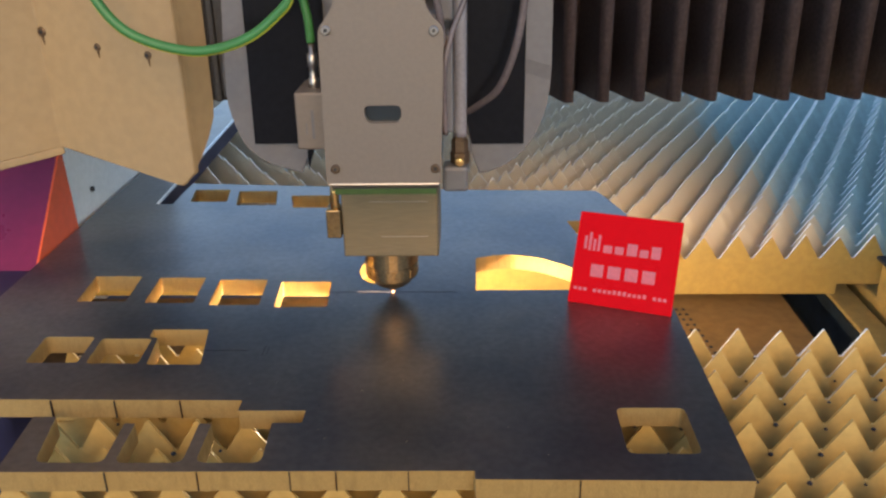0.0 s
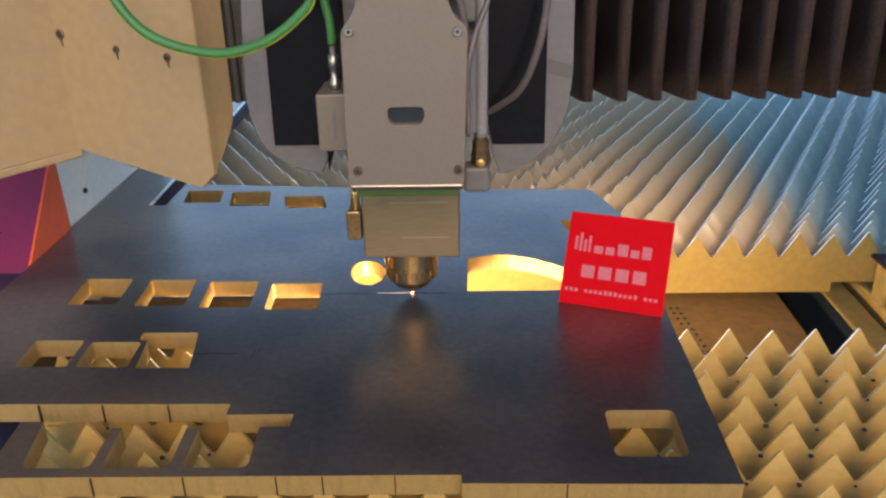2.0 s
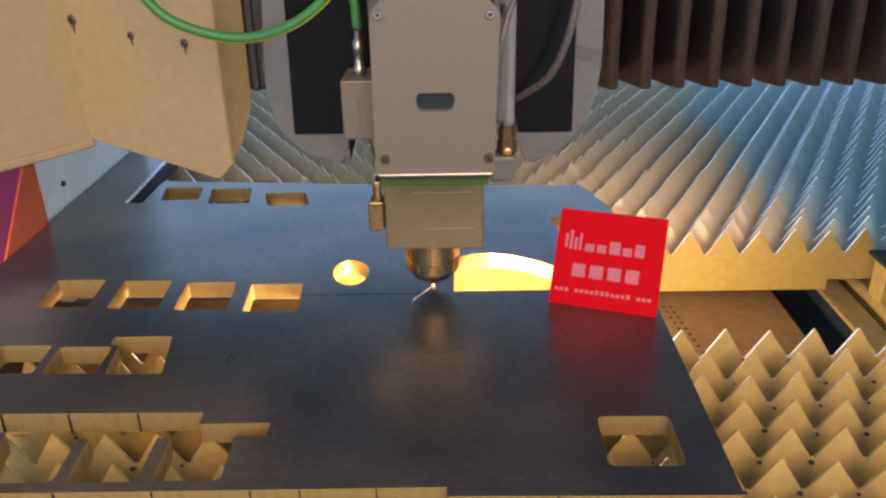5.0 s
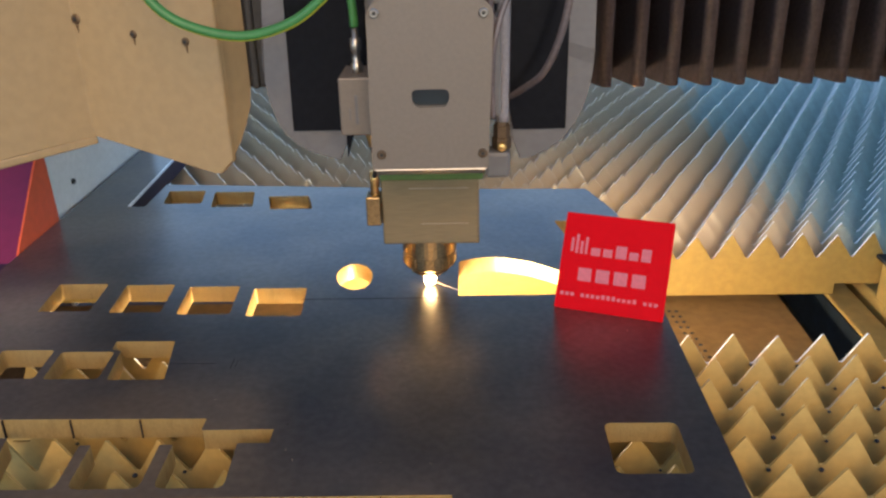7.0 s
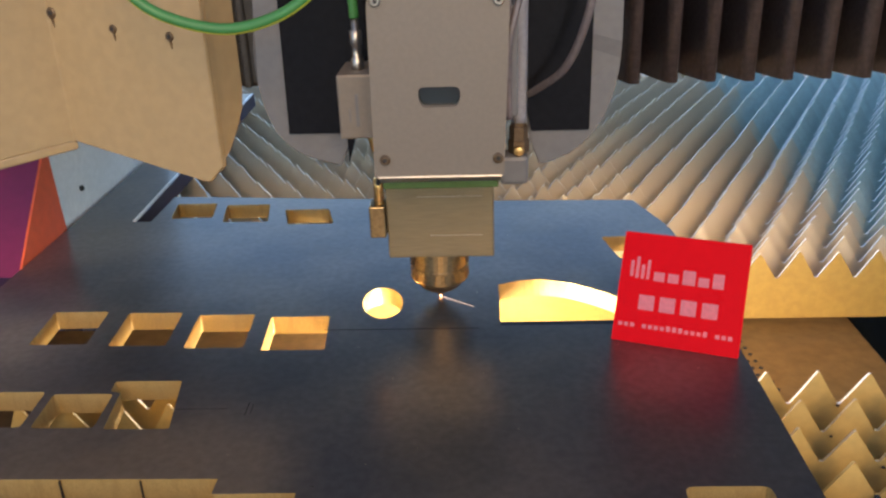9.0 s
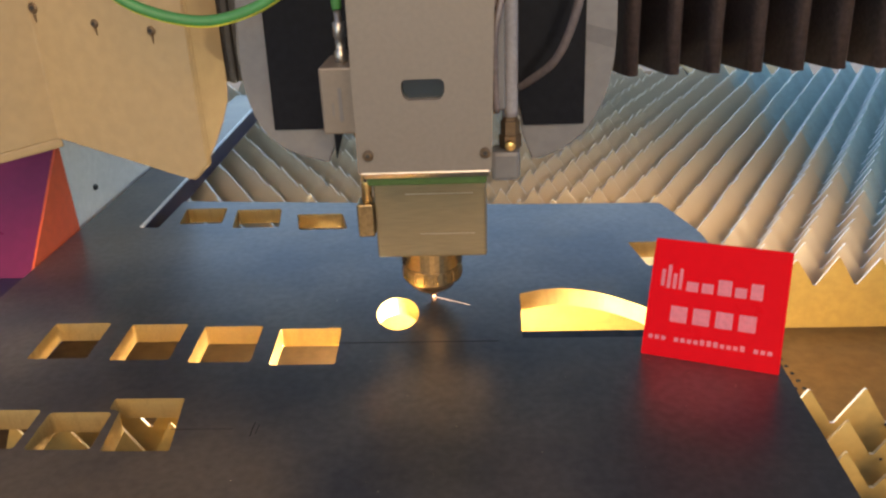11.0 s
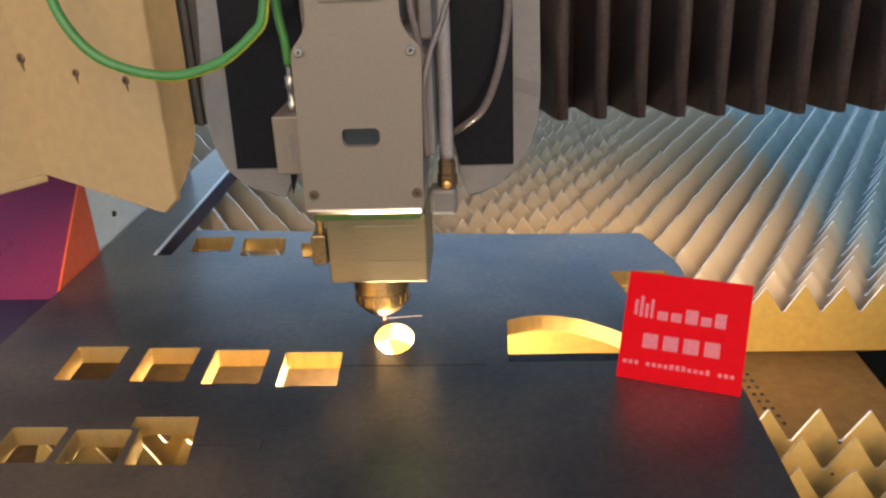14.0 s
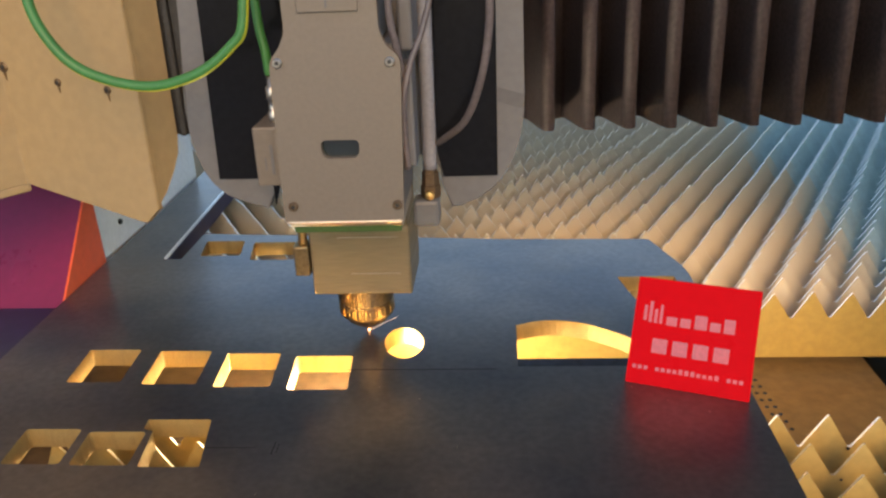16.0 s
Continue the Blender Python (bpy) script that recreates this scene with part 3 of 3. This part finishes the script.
part("flank", slab([(0.0760, -0.0160)] + [(y + (0.002 if y < 0.13 else -0.001), z) for y, z in prof[1:3]] + [(0.1765, -0.0160)], [], -0.3378, -0.3356, 0, lambda c: Vector((c.z, c.x, c.y))), M_red_sunlit, red, "red flank in its sunlit orange tone")
part("seam", box(-0.40, -0.337, 0.0905, 0.0925, -0.0065, -0.0045, 0.0003), M_navy, red)
MOVERS.append((red, 0, 1))
base = thing("gantry_pedestal", "navy blue painted gantry pedestal beside the plate", "pedestal")
part("casting", box(-0.62, -0.338, -0.13, 0.17, -0.14, -0.0066, 0.003), M_navy, base)
MOVERS.append((base, 0, 1))
panel = thing("gantry_side_panel", "off-white painted steel side panel with a bolt", "machine panel")
part("sheet", box(-0.62, -0.340, 0.176, 0.46, -0.10, 0.15, 0.002), M_white, panel)
part("bolt", turn([(0.0030, 0), (0.0030, 0.002), (0.0022, 0.003), (0.0008, 0.003)], (1, 0, 0), (-0.340, 0.2270, 0.0225), seg=6), M_black, panel, "dark bolt head")
MOVERS.append((panel, 0, 1))

# ---------------------------------------------------------------- carriage plate behind the head
carriage = thing("carriage_plate", "grey rounded carriage plate with black inset panels", "carriage")
outline = round_poly([(-0.1030, 0.52), (-0.1165, 0.236), (-0.1222, 0.180), (-0.1205, 0.156), (-0.1125, 0.1320), (-0.0974, 0.1172), (-0.0700, 0.1087), (-0.0629, 0.126), (-0.050, 0.140), (-0.030, 0.150),
                      (0.040, 0.150), (0.0575, 0.140), (0.0586, 0.1262), (0.0654, 0.1076), (0.0791, 0.1108), (0.0985, 0.1232), (0.1124, 0.1474), (0.1178, 0.1747), (0.1140, 0.52)],
                     [0, 0.02, 0.02, 0.014, 0.014, 0.014, 0.002, 0.001, 0.004, 0, 0, 0.004, 0.001, 0.001, 0.008, 0.014, 0.014, 0.02, 0], 5)
outline.reverse()
part("backplate", bevel(slab(outline, [], -0.020, 0.0, 0, upright(0.0130)), 0.0008, 1), M_grey, carriage)
for x0, x1, skew in ((-0.1035, -0.0450, 0.005), (0.0560, 0.0985, 0.0)):
    o = [(x0, 0.1325), (x1, 0.1325), (x1, 0.50), (x0 + skew * 1.2, 0.50)]
    if skew == 0.0:
        o = [(x0 + 0.004, 0.1310), (x1, 0.1310), (x1 + 0.001, 0.50), (x0, 0.50), (x0, 0.1500)]
    part("inset_panel", bevel(slab(o, [], -0.0015, 0.0, 0, upright(0.0110)), 0.0004, 1), M_dark, carriage, "glossy black inset panel")
# Dark triangle stands in for the shaded gap beside the carriage's lower tip.
part("gap_patch", slab([(-0.0638, 0.1120), (-0.0575, 0.1310), (-0.0640, 0.1310)], [], -0.0030, 0.0, 0, upright(0.0095)), M_dark, carriage)
MOVERS.append((carriage, 1, 1))

# ---------------------------------------------------------------- cream cover beside the carriage
cover = thing("carriage_cover", "cream painted sheet metal cover with dark socket screws", "machine cover")
FOLD = Vector((-0.2690, 0.0450, 0.0))


def leaf(name, a, c, lower):
    """One upright leaf of the folded cover between two points in plan, 3 mm thick; lower: (distance, height) along its lower edge."""
    a, c = Vector((*a, 0.0)), Vector((*c, 0.0))
    d = (c - a).normalized()
    back = Vector((-d.y, d.x, 0.0))
    o = list(lower) + [(lower[-1][0], 0.52), (lower[0][0], 0.52)]
    b = slab(o, [], 0.0, 0.003, 0, lambda q: a + d * q.x + back * q.z + Vector((0, 0, q.y)))
    return part(name, bevel(b, 0.0008, 1), M_cream, cover)


leaf("face_leaf", FOLD[:2], (-0.1500, 0.0053), [(0.0, 0.1216), (0.1080, 0.1006), (0.1130, 0.1012), (0.1215, 0.1085), (0.1254, 0.1125)])
leaf("side_leaf", (-0.3900, -0.0700), FOLD[:2], [(0.0, 0.1130), (0.1669, 0.1216)])
leaf("edge_flange", (-0.1500, 0.0053), (-0.1365, 0.0300), [(0.0, 0.1128), (0.0100, 0.1230), (0.0190, 0.1360), (0.0250, 0.1490), (0.0278, 0.1620)])
d = (Vector((-0.39, -0.07, 0)) - FOLD).normalized()
b = box(-0.002, 0.166, -0.0075, 0.0, -0.0065, 0.0005, 0.0015)
bmesh.ops.transform(b, matrix=Matrix.Translation((-0.2690, 0.0450, 0.1216)) @ Matrix((d, Vector((-d.y, d.x, 0)), Vector((0, 0, 1)))).transposed().to_4x4() @ Matrix.Rotation(radians(3.0), 4, "Y"), verts=b.verts)
part("lower_flange", b, M_cream, cover)
for x, y, z, k in ((-0.2655, 0.0441, 0.2125, 1.5), (-0.2180, 0.0281, 0.2030, 1.15), (-0.1755, 0.0140, 0.1992, 1.2)):
    b = turn([(0.0026 * k, -0.001), (0.0026 * k, 0.0008), (0.0020 * k, 0.0016), (0.0012 * k, 0.0016), (0.0012 * k, 0.0004)], (-0.316, -0.949, 0), (x, y, z), seg=14)
    screw = part("socket_screw", b, M_bronze, cover, "dull dark socket screw")
    part("hex_socket", turn([(0.0011 * k, 0.0), (0.0011 * k, 0.0018)], (-0.316, -0.949, 0), (x, y, z), seg=6), M_black, screw)
    part("rust_run", turn([(0.0009 * k, 0.0), (0.0009 * k, 0.003 * k), (0.0004 * k, 0.006 * k)], (0.05, 0.0, -1), (x, y, z - 0.001), seg=8), M_soot, screw, "short rusty run below the screw")
MOVERS.append((cover, 1, 1))

# ---------------------------------------------------------------- cutting head
head = thing("laser_cutting_head", "grey metal laser cutting head with a brass-lit nozzle", "cutting head")
outline = round_poly([(-0.0372, 0.1265), (0.0392, 0.1265), (0.0428, 0.2290), (0.0345, 0.2360), (0.0309, 0.2450), (0.0309, 0.50), (-0.0248, 0.50), (-0.0248, 0.2450),
                      (-0.0290, 0.2360), (-0.0358, 0.2290)], [0.002, 0.002, 0.006, 0.004, 0.004, 0, 0, 0.004, 0.004, 0.006], 4)
slot = round_poly([(-0.0068, 0.1684), (0.0118, 0.1684), (0.0144, 0.1722), (0.0144, 0.1800), (-0.0094, 0.1800), (-0.0094, 0.1722)], [0.002, 0.002, 0.004, 0.0052, 0.0052, 0.004], 5)
part("front_cover", slab(outline, [slot], -0.006, 0.0, 0, upright(-0.0670)), M_cover, head)
part("window", box(-0.0100, 0.0150, -0.0622, -0.0612, 0.1675, 0.1815), M_window, head, "dark sight window")
part("housing", box(-0.0300, 0.0385, -0.0605, 0.0090, 0.1290, 0.236, 0.003), M_grey, head)
part("upper_housing", box(-0.0235, 0.0297, -0.0605, 0.0090, 0.236, 0.50, 0.003), M_grey, head)
part("label_plate", box(-0.016, 0.020, -0.0690, -0.0668, 0.2560, 0.30, 0.0008), M_cover, head)
part("label_mark", box(0.0010, 0.0024, -0.0694, -0.0689, 0.2585, 0.275, 0.0002, 1), M_grey, head)
for x, z, metal in ((-0.0306, 0.2278, M_chrome), (0.0365, 0.2268, M_chrome), (-0.0305, 0.1378, M_bronze), (0.0357, 0.1378, M_bronze)):
    sc = part("cover_screw", turn([(0.0030, 0), (0.0030, 0.0018), (0.0022, 0.0027), (0.0014, 0.0027), (0.0014, 0.0012)], (0, -1, 0), (x, -0.0671, z), seg=16),
              metal, head, "small steel socket screw" if metal is M_chrome else "small dark socket screw")
    part("socket", turn([(0.0013, 0), (0.0013, 0.0016)], (0, -1, 0), (x, -0.0676, z), seg=6), M_black, sc)
# bevelled lower lip that faces down and forward, and the green band
b = slab([(-0.0672, 0.1268), (-0.0610, 0.1215), (0.0, 0.1215), (0.0, 0.1285), (-0.0665, 0.1285)], [], -0.0350, 0.0375, 0, lambda c: Vector((c.z, c.x, c.y)))
part("lower_lip", bevel(b, 0.0004, 1), M_lip, head, "bright bevelled lower lip")
part("green_band", box(-0.0340, 0.0360, -0.0580, 0.006, 0.1160, 0.1217, 0.001), M_band, head, "green plastic band")
part("neck", box(-0.0345, 0.0330, -0.0020, 0.055, 0.0940, 0.1165, 0.002), M_block, head)
blk = part("lens_drawer_block", box(-0.0395, 0.0342, -0.0025, 0.060, 0.0450, 0.0990, 0.0015), M_block, head)
for z, a, c in ((0.0905, -0.018, 0.026), (0.0620, -0.010, 0.026)):
    part("seam", box(a, c, -0.0029, -0.0020, z, z + 0.0003), M_chrome, blk, "bright drawer seam")
# nozzle: ceramic collar, knurled ring, copper tip
nx, ny = TIP[0], TIP[1]
noz = part("nozzle_ring", turn([(0.0180, 0.0470), (0.0212, 0.0465), (0.0218, 0.0440), (0.0218, 0.0300), (0.0204, 0.0294), (0.0204, 0.0285), (0.0210, 0.0278), (0.0206, 0.0175), (0.0180, 0.0150)], (0, 0, 1), (nx, ny, 0), seg=40), M_nozzle, head,
           "brass-coloured grooved nozzle ring")
for k in range(20):
    a = 2 * math.pi * k / 20
    rib = box(-0.0009, 0.0009, -0.0024, 0.0024, -0.0036, 0.0038, 0.0004, 1)
    bmesh.ops.transform(rib, matrix=Matrix.Translation((nx + 0.0207 * math.cos(a), ny + 0.0203 * math.sin(a), 0.0226)) @ Matrix.Rotation(a, 4, "Z"), verts=rib.verts)
    part("rib", rib, M_nozzle, noz)
part("nozzle_cone", turn([(0.0182, 0.0185), (0.0176, 0.0150), (0.0150, 0.0112), (0.0112, 0.0084), (0.0070, 0.0070), (0.0050, 0.0050), (0.0022, 0.0022), (0.0010, 0.0022)], (0, 0, 1), (nx, ny, 0), seg=40),
     M_bronze, head, "dark bronze nozzle cone", True)
# sensor box and fittings on one flank
sb = part("sensor_box", box(-0.0606, -0.0345, -0.0370, 0.0050, 0.1420, 0.1818, 0.0012), M_cover, head, "pale grey sensor box with a faint label")
part("label_bar", box(-0.0500, -0.0480, -0.0374, -0.0368, 0.1500, 0.1700), M_grey, sb)
part("label_bar", box(-0.0540, -0.0532, -0.0374, -0.0368, 0.1530, 0.1610), M_grey, sb)
part("coax_fitting", turn([(0.0028, 0.181), (0.0040, 0.1825), (0.0040, 0.188), (0.0028, 0.189), (0.0028, 0.196), (0.0036, 0.197), (0.0036, 0.205), (0.0022, 0.2055), (0.0022, 0.214)],
     (0, 0, 1), (-0.0492, -0.0200, 0), seg=14), M_chrome, head, "bright steel coax fitting", True)
part("lower_fitting", turn([(0.0032, 0.1420), (0.0036, 0.138), (0.0028, 0.134), (0.0019, 0.129)], (0, 0, 1), (-0.0425, -0.0200, 0), seg=14), M_brass, head, "brass lower fitting", True)
part("sensor_lead", tube([(-0.0425, -0.0200, 0.131), (-0.0408, -0.018, 0.122), (-0.0410, -0.010, 0.110), (-0.0436, -0.003, 0.101)], 0.0018), M_black, head, "thin black lead")
part("lead_plug", turn([(0.0030, 0.104), (0.0034, 0.098), (0.0034, 0.086), (0.0026, 0.084)], (0, 0, 1), (-0.0440, -0.0010, 0), seg=14), M_brass, head, "brass plug", True)
part("terminal_block", box(-0.0510, -0.0400, -0.0060, 0.010, 0.0620, 0.0850, 0.001), M_nozzle, head)
# hoses and fittings on the other flank
part("gas_block", box(0.0383, 0.0572, -0.0070, 0.0120, 0.0990, 0.1190, 0.003), M_grey, head)
part("gas_fitting", turn([(0.0052, 0.119), (0.0072, 0.1195), (0.0072, 0.1280), (0.0062, 0.1285), (0.0062, 0.137), (0.0050, 0.138), (0.0050, 0.144)], (0, 0, 1), (0.0510, 0.0025, 0), seg=6), M_bronze, head, "dull bronze gas fitting")
part("valve_knob", turn([(0.0012, 0.0), (0.0032, 0.0004), (0.0036, 0.0020), (0.0030, 0.0034), (0.0010, 0.0038)], (0, -1, 0), (0.0508, -0.0042, 0.1225), seg=8), M_brass, head, "small brass valve knob")
part("gas_hose", tube([(0.0512, 0.0025, 0.140), (0.0516, 0.0020, 0.18), (0.0520, 0.0010, 0.24), (0.0520, 0.000, 0.33), (0.051, 0.0, 0.45)], 0.0050), M_hose_grey, head, "grey gas hose")
part("flank_valve", box(0.0385, 0.0478, -0.0540, -0.0300, 0.158, 0.222, 0.0015), M_grey, head)
part("cooling_hose", tube([(0.0425, -0.058, 0.158), (0.0420, -0.060, 0.185), (0.0430, -0.061, 0.205), (0.0480, -0.058, 0.225), (0.0560, -0.054, 0.245), (0.0620, -0.05, 0.275), (0.064, -0.04, 0.36)], 0.0019), M_hose, head, "clear cooling hose")
part("cooling_hose", tube([(0.0425, -0.057, 0.215), (0.0400, -0.061, 0.235), (0.0370, -0.062, 0.255), (0.0375, -0.060, 0.30), (0.04, -0.05, 0.40)], 0.0022), M_hose, head, "clear cooling hose")
part("air_hose", tube([(0.0560, 0.0075, 0.156), (0.0630, -0.004, 0.1630), (0.0780, -0.020, 0.179), (0.0880, -0.027, 0.204), (0.0940, -0.028, 0.234), (0.0952, -0.028, 0.27), (0.092, -0.02, 0.40)], 0.0026), M_hose, head, "clear air hose")
part("side_bracket", box(0.0390, 0.0480, -0.040, 0.0, 0.2280, 0.2600, 0.002), M_grey, head)
MOVERS.append((head, 1, 1))

cable = thing("earth_cable", "green and yellow striped earth cable hanging in a loop", "cable")
part("loop", tube([(-0.205, -0.010, 0.330), (-0.196, -0.030, 0.275), (-0.184, -0.040, 0.246), (-0.163, -0.042, 0.223), (-0.124, -0.042, 0.2115), (-0.090, -0.042, 0.2180),
                   (-0.066, -0.041, 0.2340), (-0.056, -0.040, 0.250), (-0.053, -0.036, 0.300), (-0.052, -0.03, 0.40)], 0.0034, 10, 16, stripe=(2, 3, 4, 5)), [M_green, M_yellow], cable)
MOVERS.append((cable, 1, 1))
cable2 = thing("earth_cable", "green earth cable running down to the sensor box", "cable")
part("run", tube([(-0.0492, -0.0200, 0.2125), (-0.0500, -0.0200, 0.228), (-0.0530, -0.019, 0.250), (-0.0550, -0.017, 0.32), (-0.0550, -0.015, 0.42)], 0.0030), M_green, cable2)
MOVERS.append((cable2, 1, 1))

# ---------------------------------------------------------------- light of the cut
cut = thing("cutting_spark", "white-hot cutting point with sparks under the plate", "sparks")
part("hot_spot", turn([(0.0002, 0.0004), (0.0007, 0.0008), (0.0009, 0.0014), (0.0005, 0.0020), (0.0002, 0.0022)], (0, 0, 1), (TIP[0], TIP[1], -0.0004), seg=12), M_tip, cut)
rnd = random.Random(7)
b = None
for i in range(46):
    a = rnd.uniform(0, 2 * math.pi)
    s = rnd.uniform(0.05, 0.45) ** 1.2
    L = rnd.uniform(0.02, 0.07)
    z0 = -TH - 0.002 - rnd.uniform(0, 0.05)
    p0 = Vector((TIP[0] + math.cos(a) * s * (-z0), TIP[1] + math.sin(a) * s * (-z0), z0))
    p1 = p0 + Vector((math.cos(a) * s, math.sin(a) * s, -1)).normalized() * L
    w = rnd.uniform(0.0003, 0.0006)
    bb = turn([(w * 0.3, 0), (w, L * 0.3), (w * 0.2, L)], p1 - p0, p0, seg=5)
    b = merge(b, bb)
tagged(part("spark_stream", b, M_spark, cut), kind="stuff")
part("molten_jet", turn([(0.0006, 0.0), (0.0020, 0.010), (0.0028, 0.030), (0.0024, 0.055), (0.0005, 0.080)], (0, -1.15, -1.0), (TIP[0], TIP[1] - 0.001, -TH - 0.001), seg=12), M_hot, cut)
MOVERS.append((cut, 1, 1))

trail = thing("glowing_cut_line", "glowing line of the fresh cut trailing the nozzle", "cut")
b = slab([(-0.0300, -0.00005), (-0.016, -0.00012), (-0.001, -0.0003), (-0.001, 0.0003), (-0.016, 0.00012), (-0.0300, 0.00005)], [], 0.0001, 0.0003)
part("hot_edge", b, M_trail, trail)
flame = thing("piercing_flame", "small bright flame of the piercing under the nozzle", "flame")
part("core", turn([(0.0004, 0.0), (0.0040, 0.002), (0.0050, 0.007), (0.0034, 0.014), (0.0006, 0.019)], (0, 0, 1), (0, 0, 0), seg=16), M_flame, flame, "", True)


# ---------------------------------------------------------------- motion
def motions():
    for ob, fx, fy in MOVERS:
        walk(ob, [(t, pose(dx * fx, dy * fy, 0)) for t, dx, dy in MOVE])
    for ob, x, y, share in PLEAT_ROWS:
        walk(ob, [(t, pose(x + dx * share, y, 0)) for t, dx, dy in MOVE])
    turns = {0.0: 0, 4.3: 0, 4.8: 40, 5.4: 90, 5.8: 125, 6.5: 135, 7.0: 140, 8.0: 142, 8.5: 143, 11.0: 152, 12.5: 166, 13.5: 180, 14.5: 195, 16.0: 228}
    keys = sorted(turns)
    walk(trail, [(t, pose(TIP[0] + dx, TIP[1] + dy, 0, 0, 0, float(np.interp(t, keys, [turns[k] for k in keys])))) for t, dx, dy in MOVE])
    low = {0.0: 0.024, 4.8: 0.024, 5.4: 0.001, 6.5: 0.001, 7.0: 0.001, 7.5: 0.022, 8.0: 0.024, 16.0: 0.024}
    keys = sorted(low)
    walk(flame, [(t, pose(TIP[0] + dx, TIP[1] + dy - (0.011 if 5.3 < t < 7.2 else 0.0), float(np.interp(t, keys, [low[k] for k in keys])))) for t, dx, dy in MOVE])


motions()
